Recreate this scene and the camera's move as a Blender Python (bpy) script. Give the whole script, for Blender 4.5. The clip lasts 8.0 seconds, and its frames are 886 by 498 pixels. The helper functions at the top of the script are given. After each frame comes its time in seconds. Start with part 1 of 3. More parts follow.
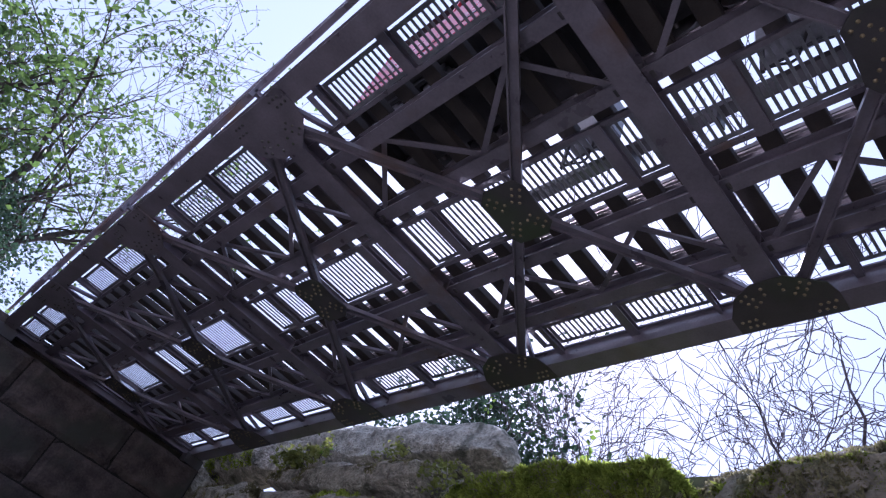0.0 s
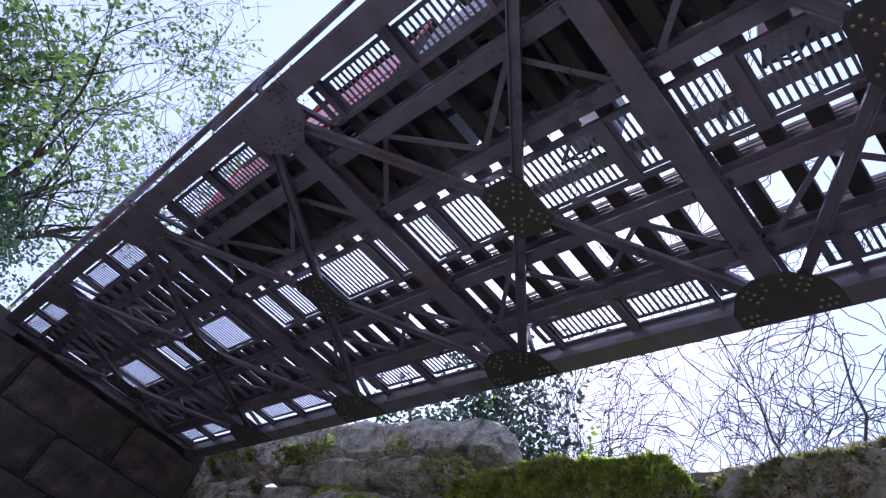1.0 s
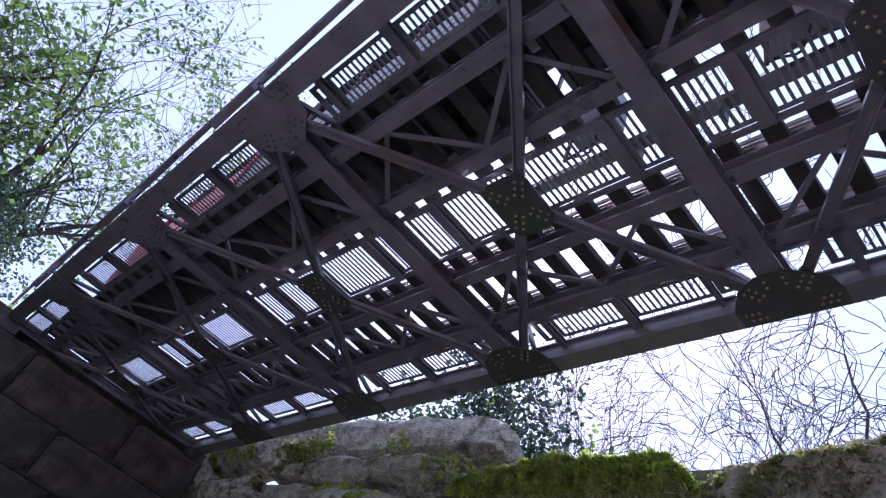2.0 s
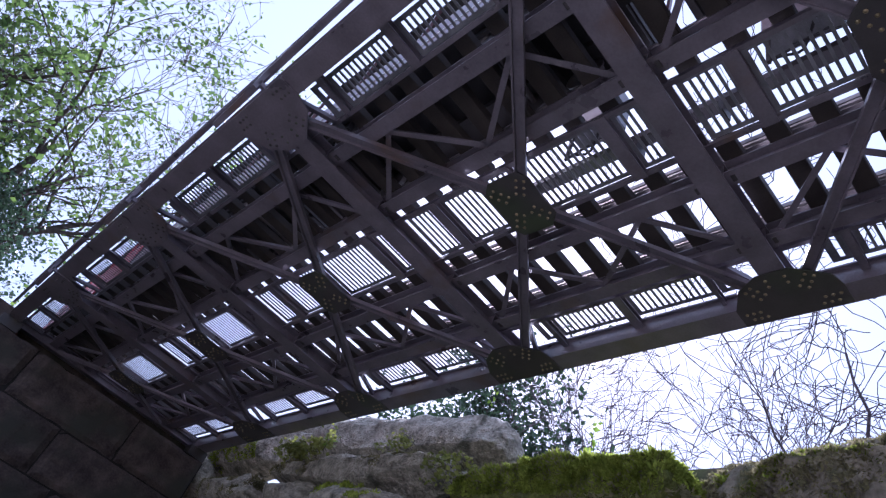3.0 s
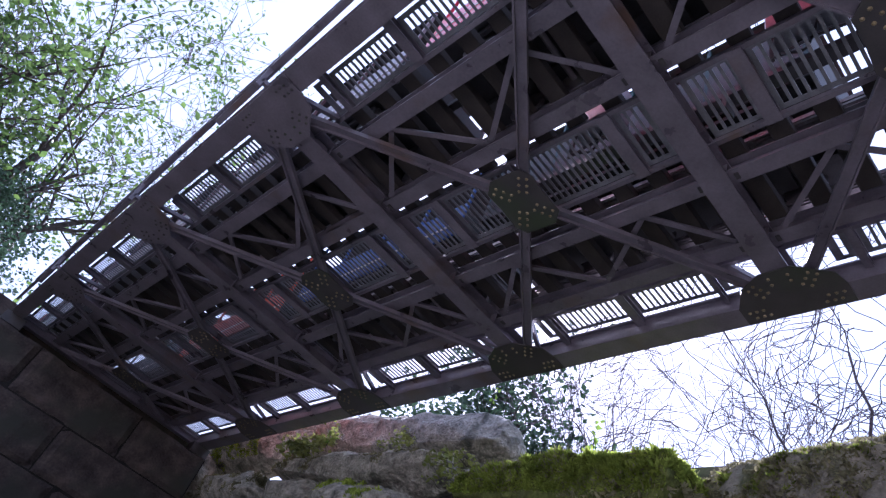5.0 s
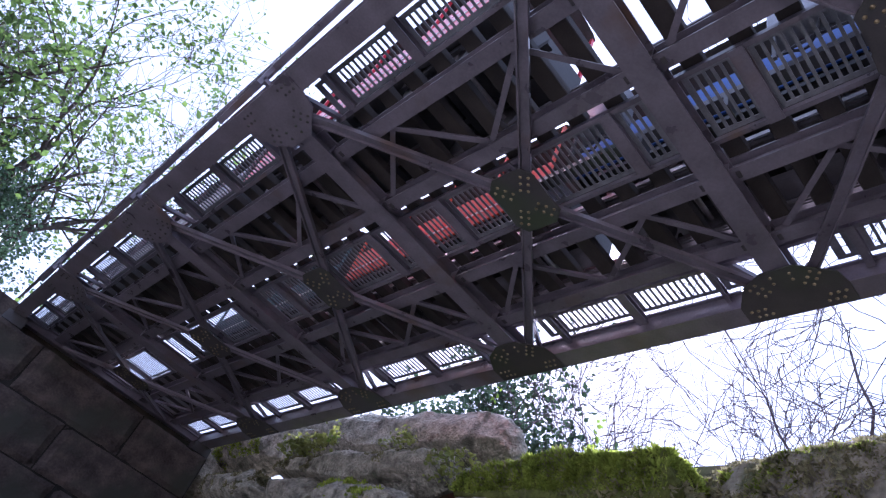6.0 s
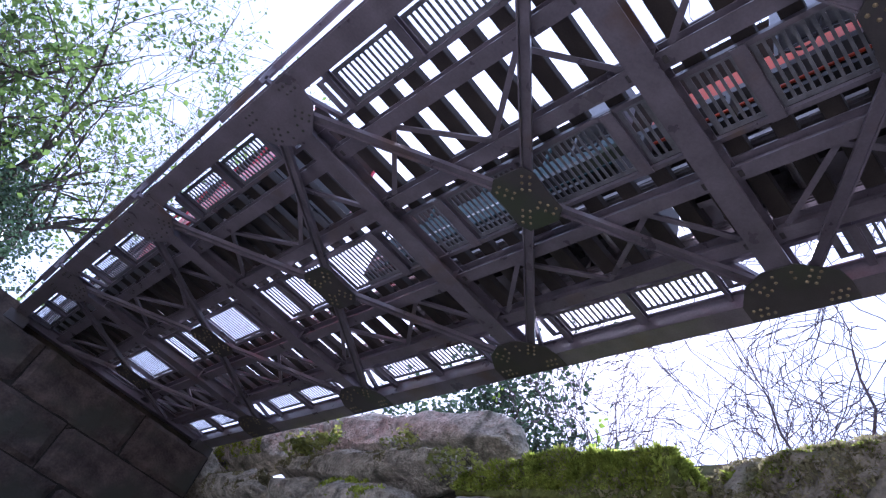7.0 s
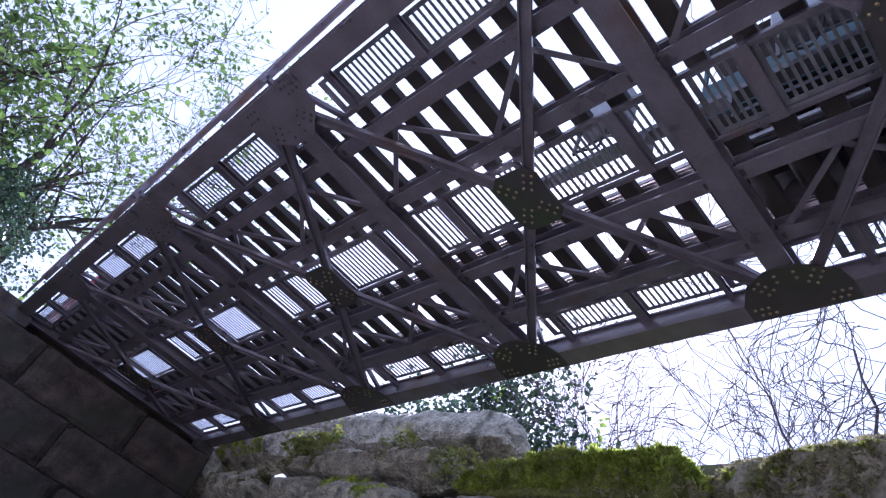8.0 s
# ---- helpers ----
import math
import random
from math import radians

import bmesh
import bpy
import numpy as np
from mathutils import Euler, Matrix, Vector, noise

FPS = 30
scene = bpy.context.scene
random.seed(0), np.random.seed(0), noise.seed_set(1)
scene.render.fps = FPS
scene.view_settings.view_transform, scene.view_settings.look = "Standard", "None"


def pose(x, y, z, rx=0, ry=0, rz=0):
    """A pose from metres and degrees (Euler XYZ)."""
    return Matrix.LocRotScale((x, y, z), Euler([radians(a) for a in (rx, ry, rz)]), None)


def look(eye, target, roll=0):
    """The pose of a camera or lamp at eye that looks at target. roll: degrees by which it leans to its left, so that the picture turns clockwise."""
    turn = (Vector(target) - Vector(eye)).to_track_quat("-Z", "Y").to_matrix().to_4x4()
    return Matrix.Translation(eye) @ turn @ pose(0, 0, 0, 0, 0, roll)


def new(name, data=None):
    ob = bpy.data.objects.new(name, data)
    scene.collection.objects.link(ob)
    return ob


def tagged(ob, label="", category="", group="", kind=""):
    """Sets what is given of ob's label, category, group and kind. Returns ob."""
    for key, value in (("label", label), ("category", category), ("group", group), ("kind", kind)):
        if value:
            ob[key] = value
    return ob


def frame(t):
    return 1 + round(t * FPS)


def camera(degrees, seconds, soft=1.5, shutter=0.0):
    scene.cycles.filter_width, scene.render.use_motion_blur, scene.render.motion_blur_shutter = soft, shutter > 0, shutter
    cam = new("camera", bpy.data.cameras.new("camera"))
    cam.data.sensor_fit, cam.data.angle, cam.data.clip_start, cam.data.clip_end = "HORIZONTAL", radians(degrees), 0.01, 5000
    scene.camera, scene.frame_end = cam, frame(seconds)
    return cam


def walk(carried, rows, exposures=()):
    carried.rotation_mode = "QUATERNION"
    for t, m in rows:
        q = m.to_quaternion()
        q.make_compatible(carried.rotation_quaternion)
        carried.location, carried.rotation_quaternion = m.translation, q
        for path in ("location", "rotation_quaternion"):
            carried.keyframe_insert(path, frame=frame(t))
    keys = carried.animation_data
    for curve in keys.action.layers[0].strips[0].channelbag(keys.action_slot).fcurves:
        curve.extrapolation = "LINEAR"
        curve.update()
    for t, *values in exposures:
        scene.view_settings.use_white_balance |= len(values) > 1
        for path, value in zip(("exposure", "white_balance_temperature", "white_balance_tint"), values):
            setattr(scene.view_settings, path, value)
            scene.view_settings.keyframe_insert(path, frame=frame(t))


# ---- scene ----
# Axes: y runs along the bridge, x across it, BZ is the underside of its main girders.
BZ = 6.575
SPAN = 4.4
BAY = 3.22
Y_FAR, Y_NEAR = 12.45, -9.6

cam = camera(68.0, 8.0, soft=1.3)
walk(cam, [
    (0.0, pose(-0.4273, -1.8168, 1.8378, 134.946, -17.788, -47.775)),
    (0.5, pose(-0.4220, -1.8153, 1.8303, 134.807, -17.835, -47.738)),
    (1.0, pose(-0.4195, -1.8124, 1.8268, 134.684, -17.867, -47.704)),
    (1.5, pose(-0.4186, -1.8090, 1.8251, 134.581, -17.897, -47.676)),
    (2.0, pose(-0.4186, -1.8060, 1.8239, 134.498, -17.930, -47.656)),
    (2.5, pose(-0.4190, -1.8035, 1.8224, 134.434, -17.970, -47.644)),
    (3.0, pose(-0.4194, -1.8017, 1.8204, 134.384, -18.017, -47.636)),
    (3.5, pose(-0.4198, -1.8004, 1.8181, 134.343, -18.069, -47.630)),
    (4.0, pose(-0.4200, -1.7994, 1.8156, 134.305, -18.121, -47.622)),
    (4.5, pose(-0.4202, -1.7983, 1.8134, 134.264, -18.171, -47.608)),
    (5.0, pose(-0.4205, -1.7968, 1.8119, 134.219, -18.214, -47.585)),
    (5.5, pose(-0.4210, -1.7948, 1.8114, 134.165, -18.248, -47.552)),
    (6.0, pose(-0.4216, -1.7922, 1.8118, 134.106, -18.273, -47.509)),
    (6.5, pose(-0.4223, -1.7894, 1.8126, 134.045, -18.294, -47.459)),
    (7.0, pose(-0.4229, -1.7868, 1.8129, 133.992, -18.316, -47.407)),
    (7.5, pose(-0.4229, -1.7855, 1.8110, 133.961, -18.352, -47.363)),
    (8.0, pose(-0.4217, -1.7868, 1.8044, 133.974, -18.419, -47.342)),
], exposures=[(0, 1.6, 5250, 34), (1.5, 1.65, 5250, 34), (3.5, 1.75, 5250, 34), (4.5, 1.85, 5250, 34), (6, 2.2, 5250, 34), (7, 2.2, 5250, 34), (7.5, 2.1, 5250, 34), (8, 1.95, 5250, 34)])

# ---- world and sun ----
SUN_DIR = Vector((0.50, 0.53, 0.685)).normalized()
world = bpy.data.worlds.new("sky")
scene.world = world
world.use_nodes = True
wn = world.node_tree
wn.nodes.clear()
sky = wn.nodes.new("ShaderNodeTexSky")
sky.sky_type = "NISHITA"
sky.sun_disc = False
sky.sun_elevation = math.asin(SUN_DIR.z)
sky.sun_rotation = math.atan2(SUN_DIR.x, SUN_DIR.y)
sky.air_density, sky.dust_density, sky.ozone_density = 1.0, 2.0, 1.8
wb = wn.nodes.new("ShaderNodeBackground")
wb.inputs["Strength"].default_value = 0.095
wo = wn.nodes.new("ShaderNodeOutputWorld")
veil = wn.nodes.new("ShaderNodeBackground")
veil.inputs["Color"].default_value = (0.265, 0.308, 0.335, 1)
haze = wn.nodes.new("ShaderNodeMixShader")
haze.inputs[0].default_value = 0.85
wn.links.new(sky.outputs[0], wb.inputs[0])
wn.links.new(wb.outputs[0], haze.inputs[1])
wn.links.new(veil.outputs[0], haze.inputs[2])
wn.links.new(haze.outputs[0], wo.inputs[0])

sun = new("sun", bpy.data.lights.new("sun", "SUN"))
sun.data.energy, sun.data.angle, sun.data.color = 5.0, radians(0.6), (1.0, 0.95, 0.88)
sun.matrix_world = look(SUN_DIR * 60, (0, 0, 0))


# ---- materials ----
def material(name, dark, light, rough=0.6, scale=6.0, fine=60.0, bump=0.1, metal=0.0, spec=0.5, stain=None, stain_at=0.62,
             stain_scale=1.3, through_light=0.0, vary=0.0, deep=0.02):
    """Noise at two scales between two colours, with fine relief, and stains of a third colour."""
    m = bpy.data.materials.new(name)
    m.use_nodes = True
    nt = m.node_tree
    n, l = nt.nodes, nt.links
    b = n["Principled BSDF"]
    co = n.new("ShaderNodeTexCoord")

    def grain(sc, detail):
        t = n.new("ShaderNodeTexNoise")
        t.inputs["Scale"].default_value, t.inputs["Detail"].default_value = sc, detail
        l.new(co.outputs["Object"], t.inputs["Vector"])
        return t.outputs["Fac"]

    big, small = grain(scale, 5), grain(fine, 6)
    add = n.new("ShaderNodeMath")
    add.operation = "MULTIPLY_ADD"
    l.new(small, add.inputs[0])
    add.inputs[1].default_value = 0.45
    l.new(big, add.inputs[2])
    ramp = n.new("ShaderNodeMapRange")
    ramp.inputs[1].default_value, ramp.inputs[2].default_value = 0.5, 0.95
    l.new(add.outputs[0], ramp.inputs[0])
    mix = n.new("ShaderNodeMix")
    mix.data_type = "RGBA"
    l.new(ramp.outputs[0], mix.inputs[0])
    mix.inputs[6].default_value, mix.inputs[7].default_value = (*dark, 1), (*light, 1)
    colour = mix.outputs[2]
    if stain:
        st = n.new("ShaderNodeMapRange")
        st.inputs[1].default_value, st.inputs[2].default_value = stain_at - 0.07, stain_at + 0.07
        l.new(grain(stain_scale, 8), st.inputs[0])
        mx = n.new("ShaderNodeMix")
        mx.data_type = "RGBA"
        l.new(st.outputs[0], mx.inputs[0])
        l.new(colour, mx.inputs[6])
        mx.inputs[7].default_value = (*stain, 1)
        colour = mx.outputs[2]
    if vary:
        info = n.new("ShaderNodeNewGeometry")
        oi = n.new("ShaderNodeObjectInfo")
        sm = n.new("ShaderNodeMath")
        l.new(info.outputs["Random Per Island"], sm.inputs[0])
        l.new(oi.outputs["Random"], sm.inputs[1])
        mr = n.new("ShaderNodeMapRange")
        mr.inputs[2].default_value = 2.0
        mr.inputs[3].default_value, mr.inputs[4].default_value = 1 - vary, 1 + vary
        l.new(sm.outputs[0], mr.inputs[0])
        hs = n.new("ShaderNodeHueSaturation")
        l.new(mr.outputs[0], hs.inputs["Value"])
        l.new(colour, hs.inputs["Color"])
        colour = hs.outputs[0]
    l.new(colour, b.inputs["Base Color"])
    rr = n.new("ShaderNodeMapRange")
    rr.inputs[3].default_value, rr.inputs[4].default_value = max(rough - 0.12, 0.05), min(rough + 0.12, 1)
    l.new(big, rr.inputs[0])
    l.new(rr.outputs[0], b.inputs["Roughness"])
    b.inputs["Metallic"].default_value = metal
    b.inputs["Specular IOR Level"].default_value = spec
    if bump:
        bp = n.new("ShaderNodeBump")
        bp.inputs["Strength"].default_value, bp.inputs["Distance"].default_value = bump, deep
        l.new(add.outputs[0], bp.inputs["Height"])
        l.new(bp.outputs[0], b.inputs["Normal"])
    if through_light:
        tr = n.new("ShaderNodeBsdfTranslucent")
        l.new(colour, tr.inputs["Color"])
        ms = n.new("ShaderNodeMixShader")
        ms.inputs[0].default_value = through_light
        l.new(b.outputs[0], ms.inputs[1])
        l.new(tr.outputs[0], ms.inputs[2])
        l.new(ms.outputs[0], n["Material Output"].inputs["Surface"])
    return m


STEEL = material("bridge_paint", (0.10, 0.088, 0.103), (0.185, 0.163, 0.192), 0.31, 3, 45, 0.07, 0.0, 0.65, (0.13, 0.085, 0.065), 0.66)
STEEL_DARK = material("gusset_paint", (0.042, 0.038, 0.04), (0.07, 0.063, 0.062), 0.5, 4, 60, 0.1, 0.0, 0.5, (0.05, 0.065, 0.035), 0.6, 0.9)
RIVET = material("rivet_metal", (0.16, 0.12, 0.07), (0.30, 0.24, 0.14), 0.4, 30, 90, 0.05, 0.5)
GRATE = material("galvanised_plate", (0.16, 0.16, 0.17), (0.27, 0.27, 0.29), 0.45, 8, 70, 0.05, 0.4)
TIMBER = material("tarred_timber", (0.022, 0.017, 0.015), (0.05, 0.04, 0.034), 0.75, 5, 70, 0.3)
RAIL = material("rail_steel", (0.16, 0.14, 0.135), (0.36, 0.33, 0.32), 0.38, 6, 60, 0.1, 0.7)
STONE = material("sandstone_block", (0.026, 0.021, 0.020), (0.10, 0.078, 0.068), 0.9, 3, 26, 0.9, 0, 0.2, (0.045, 0.045, 0.036), 0.58, 1.1, vary=0.25)
MORTAR = material("mortar_joint", (0.012, 0.011, 0.010), (0.03, 0.027, 0.025), 0.95, 8, 60, 0.4, 0, 0.2)
ROCK = material("basalt_rock", (0.20, 0.185, 0.145), (0.60, 0.555, 0.455), 0.85, 5.5, 22, 1.0, 0, 0.3, (0.12, 0.12, 0.09), 0.62, 3.2, deep=0.12)
ROCK_BROWN = material("brown_rock", (0.15, 0.135, 0.105), (0.42, 0.38, 0.30), 0.92, 3, 20, 1.0, 0, 0.25, (0.12, 0.13, 0.05), 0.6, 2.6, deep=0.10)
MOSS = material("moss", (0.13, 0.18, 0.025), (0.46, 0.54, 0.10), 0.95, 6, 40, 0.6, 0, 0.1, through_light=0.5, vary=0.6)
MOSS_FILM = material("moss_covered_rock", (0.07, 0.08, 0.02), (0.20, 0.22, 0.06), 0.95, 5, 30, 1.0, 0, 0.1, (0.16, 0.145, 0.12), 0.66, 1.6, deep=0.08)
MOSS_DRY = material("dry_moss", (0.13, 0.125, 0.07), (0.42, 0.39, 0.22), 0.95, 6, 60, 0.6, 0, 0.1, through_light=0.25, vary=0.35)
# Pale so that the added, unseen sheet throws light up at the steel.
BOUNCE_GRAVEL = material("pale_bounce_gravel", (0.26, 0.24, 0.20), (0.50, 0.47, 0.42), 0.95, 2.0, 60, 0.8, 0, 0.2)
SOIL = material("leaf_litter_ground", (0.045, 0.036, 0.026), (0.14, 0.115, 0.085), 0.95, 1.2, 30, 0.6, 0, 0.1, (0.05, 0.075, 0.02), 0.55, 0.7)
BALLAST = material("track_ballast", (0.12, 0.11, 0.1), (0.3, 0.28, 0.26), 0.95, 9, 60, 0.8, 0, 0.2)
BARK = material("dark_bark", (0.028, 0.022, 0.018), (0.085, 0.07, 0.058), 0.9, 9, 70, 0.5, 0, 0.2)
TWIG = material("twig_bark", (0.06, 0.048, 0.054), (0.15, 0.122, 0.135), 0.8, 9, 60, 0.2, 0, 0.3)
LEAF = material("fresh_leaf", (0.05, 0.10, 0.03), (0.13, 0.21, 0.045), 0.5, 1.0, 14, 0, 0, 0.4, through_light=0.45, vary=0.4)
LEAF_DARK = material("evergreen_leaf", (0.022, 0.05, 0.03), (0.055, 0.10, 0.05), 0.4, 1.0, 14, 0, 0, 0.5, through_light=0.3, vary=0.4)
LEAF_LIGHT = material("spring_leaf", (0.14, 0.26, 0.03), (0.30, 0.45, 0.07), 0.5, 1.0, 14, 0, 0, 0.4, through_light=0.5, vary=0.25)
IVY = material("ivy_leaf", (0.16, 0.20, 0.04), (0.36, 0.38, 0.10), 0.5, 1.0, 14, 0, 0, 0.4, through_light=0.35, vary=0.35)
CHASSIS = material("train_chassis", (0.018, 0.017, 0.018), (0.045, 0.04, 0.04), 0.6, 6, 50, 0.1)
RED = material("red_paint", (0.55, 0.025, 0.05), (0.72, 0.045, 0.075), 0.3, 3, 60, 0.02)
ORANGE = material("orange_paint", (0.42, 0.042, 0.01), (0.56, 0.066, 0.016), 0.55, 3, 60, 0.02)
BLUE = material("blue_paint", (0.012, 0.05, 0.20), (0.02, 0.085, 0.32), 0.55, 3, 60, 0.02)
TEAL = material("teal_paint", (0.005, 0.030, 0.036), (0.009, 0.05, 0.058), 0.6, 3, 60, 0.02)
GREY = material("maroon_grey_paint", (0.10, 0.05, 0.06), (0.17, 0.09, 0.10), 0.35, 3, 60, 0.02)
ROOF = material("dark_roof_felt", (0.05, 0.048, 0.05), (0.10, 0.095, 0.10), 0.7, 5, 60, 0.1)
CREAM = material("cream_paint", (0.5, 0.48, 0.44), (0.66, 0.64, 0.6), 0.4, 3, 60, 0.02)


# ---- mesh helpers ----
def box(bm, x0, x1, y0, y1, z0, z1):
    v = [bm.verts.new((x, y, z)) for z in (z0, z1) for x, y in ((x0, y0), (x1, y0), (x1, y1), (x0, y1))]
    for f in ((3, 2, 1, 0), (4, 5, 6, 7), (0, 1, 5, 4), (1, 2, 6, 5), (2, 3, 7, 6), (3, 0, 4, 7)):
        bm.faces.new([v[i] for i in f])
    return v


def bar(bm, a, b, w, h, up=(0, 0, 1)):
    """A square bar from a to b, w wide and h high."""
    a, b, up = Vector(a), Vector(b), Vector(up)
    d = (b - a).normalized()
    s = d.cross(up).normalized()
    u = s.cross(d)
    v = [bm.verts.new(p + s * i * w / 2 + u * j * h / 2) for p in (a, b) for i, j in ((-1, -1), (1, -1), (1, 1), (-1, 1))]
    for f in ((3, 2, 1, 0), (4, 5, 6, 7), (0, 1, 5, 4), (1, 2, 6, 5), (2, 3, 7, 6), (3, 0, 4, 7)):
        bm.faces.new([v[i] for i in f])


def prism(bm, outline, z0, z1):
    lo = [bm.verts.new((x, y, z0)) for x, y in outline]
    hi = [bm.verts.new((x, y, z1)) for x, y in outline]
    k = len(outline)
    bm.faces.new(lo[::-1])
    bm.faces.new(hi)
    for i in range(k):
        bm.faces.new((lo[i], lo[(i + 1) % k], hi[(i + 1) % k], hi[i]))


def tube(bm, pts, radii, sides=5):
    rings = []
    for i, p in enumerate(pts):
        d = (pts[min(i + 1, len(pts) - 1)] - pts[max(i - 1, 0)]).normalized()
        s = d.cross(Vector((0.31, 0.2, 0.93)))
        s = (s if s.length > 0.05 else d.cross(Vector((1, 0, 0)))).normalized()
        u = d.cross(s)
        rings.append([bm.verts.new(p + (s * math.cos(a) + u * math.sin(a)) * radii[i]) for a in (2 * math.pi * k / sides for k in range(sides))])
    for r, q in zip(rings, rings[1:]):
        for k in range(sides):
            bm.faces.new((r[k], r[(k + 1) % sides], q[(k + 1) % sides], q[k]))


def disc(bm, centre, axis, radius, width, sides=16):
    c, ax = Vector(centre), Vector(axis).normalized()
    tube(bm, [c - ax * width / 2, c + ax * width / 2], [radius, radius], sides)
    bm.verts.ensure_lookup_table()
    ring = bm.verts[-2 * sides:]
    bm.faces.new(ring[:sides][::-1])
    bm.faces.new(ring[sides:])


def mesh(name, bm, mat, smooth=False):
    bmesh.ops.recalc_face_normals(bm, faces=bm.faces)
    me = bpy.data.meshes.new(name)
    bm.to_mesh(me)
    bm.free()
    me.materials.append(mat)
    if smooth:
        me.shade_smooth()
    return me


def part(name, bm, mat, parent, label="", smooth=False):
    me = bm if isinstance(bm, bpy.types.Mesh) else mesh(name, bm, mat, smooth)
    ob = new(name, me)
    ob.parent = parent
    if label:
        tagged(ob, label)
    return ob


def empty(name, at, label, category, group="", kind=""):
    e = new(name)
    e.location = at
    return tagged(e, label, category, group, kind)


# ---- the ground ----
def ground_height(x, y):
    def step(v, a, b):
        t = min(max((v - a) / (b - a), 0), 1)
        return t * t * (3 - 2 * t)
    h = 6.0 * step(x, 5.3, 6.0) + 1.2 * step(x, 6.3, 22)
    h = max(h, 6.85 * step(y, 12.75, 12.95), 6.85 * step(-y, 10.2, 10.4))
    h = max(h, 1.2 * step(-x, 4, 12))
    return h + 0.12 * noise.noise(Vector((x * 0.6, y * 0.6, 0)))


def spread(lo, hi, a, b, n):
    """Grid lines: fine between a and b, widening outwards."""
    out = [a + (b - a) * i / n for i in range(n + 1)]
    s = (b - a) / n
    while out[-1] < hi:
        s *= 1.35
        out.append(min(out[-1] + s, hi))
    s = (b - a) / n
    while out[0] > lo:
        s *= 1.35
        out.insert(0, max(out[0] - s, lo))
    return out


def build_ground():
    xs, ys = spread(-900, 900, -9, 12, 84), spread(-900, 900, -12, 22, 136)
    verts = [(x, y, ground_height(x, y)) for y in ys for x in xs]
    k = len(xs)
    faces = [(j * k + i, j * k + i + 1, j * k + k + i + 1, j * k + k + i) for j in range(len(ys) - 1) for i in range(k - 1)]
    me = bpy.data.meshes.new("ground")
    me.from_pydata(verts, [], faces)
    me.materials.append(SOIL)
    me.shade_smooth()
    tagged(new("ground", me), "brown earth and bank with leaf litter and moss", "ground", kind="structure")


build_ground()


def build_bounce_sheet():
    """An unseen gravel sheet under the bridge, added to bounce light upwards, a finger's breadth above the earth."""
    xs = [-60 + 64.2 * i / 160 for i in range(161)]
    ys = [-9.2 + 15.0 * j / 60 for j in range(61)]
    verts = [(x, y, ground_height(x, y) + 0.03) for y in ys for x in xs]
    k = len(xs)
    faces = [(j * k + i, j * k + i + 1, j * k + k + i + 1, j * k + k + i) for j in range(60) for i in range(k - 1)]
    me = bpy.data.meshes.new("gravel_path")
    me.from_pydata(verts, [], faces)
    me.materials.append(BOUNCE_GRAVEL)
    me.shade_smooth()
    tagged(new("gravel_path", me), "unseen pale gravel sheet added under the bridge to bounce light upwards", "path", kind="structure")


build_bounce_sheet()


# ---- the bridge ----
TRACKS = (1.245, 3.26)
STRINGERS = (0.855, 1.635, 2.87, 3.65)
DECK = 0.26
NODES = [k * BAY for k in range(-2, 4)]
bridge = empty("railway_bridge", (0, 0, BZ), "dark painted riveted steel railway bridge with two tracks", "bridge")


def profile_y(bm, prof, y0, y1):
    """A closed (x, z) outline drawn along y."""
    a = [bm.verts.new((x, y0, z)) for x, z in prof]
    b = [bm.verts.new((x, y1, z)) for x, z in prof]
    k = len(prof)
    bm.faces.new(a)
    bm.faces.new(b[::-1])
    for i in range(k):
        bm.faces.new((a[i], a[(i + 1) % k], b[(i + 1) % k], b[i]))


def i_outline(c, w, z0, z1, flange, web):
    return [(c - w, z0), (c + w, z0), (c + w, z0 + flange), (c + web, z0 + flange), (c + web, z1 - flange), (c + w, z1 - flange), (c + w, z1), (c - w, z1),
            (c - w, z1 - flange), (c - web, z1 - flange), (c - web, z0 + flange), (c - w, z0 + flange)]


def i_beam(bm, x0, x1, y0, y1, z0, z1, along, flange=0.016, web=0.007):
    if along == "y":
        profile_y(bm, i_outline((x0 + x1) / 2, (x1 - x0) / 2, z0, z1, flange, web), y0, y1)
    else:
        prof = i_outline((y0 + y1) / 2, (y1 - y0) / 2, z0, z1, flange, web)
        a = [bm.verts.new((x0, y, z)) for y, z in prof]
        b = [bm.verts.new((x1, y, z)) for y, z in prof]
        bm.faces.new(a)
        bm.faces.new(b[::-1])
        for i in range(len(prof)):
            k = (i + 1) % len(prof)
            bm.faces.new((a[i], a[k], b[k], b[i]))


def build_main_girders():
    for x, o in ((0, 0.115), (SPAN, 0.14)):
        s = 1 if x else -1
        prof = [(-0.115, 0), (o, 0), (o, 0.016), (0.085, 0.016), (0.085, 0.215), (0.125, 0.215), (0.125, 0.235), (-0.125, 0.235), (-0.125, 0.215), (-0.085, 0.215),
                (-0.085, 0.016), (-0.115, 0.016)]
        bm = bmesh.new()
        profile_y(bm, [(x + s * a, z) for a, z in prof], Y_NEAR, Y_FAR)
        part("main_girder", bm, STEEL, bridge)


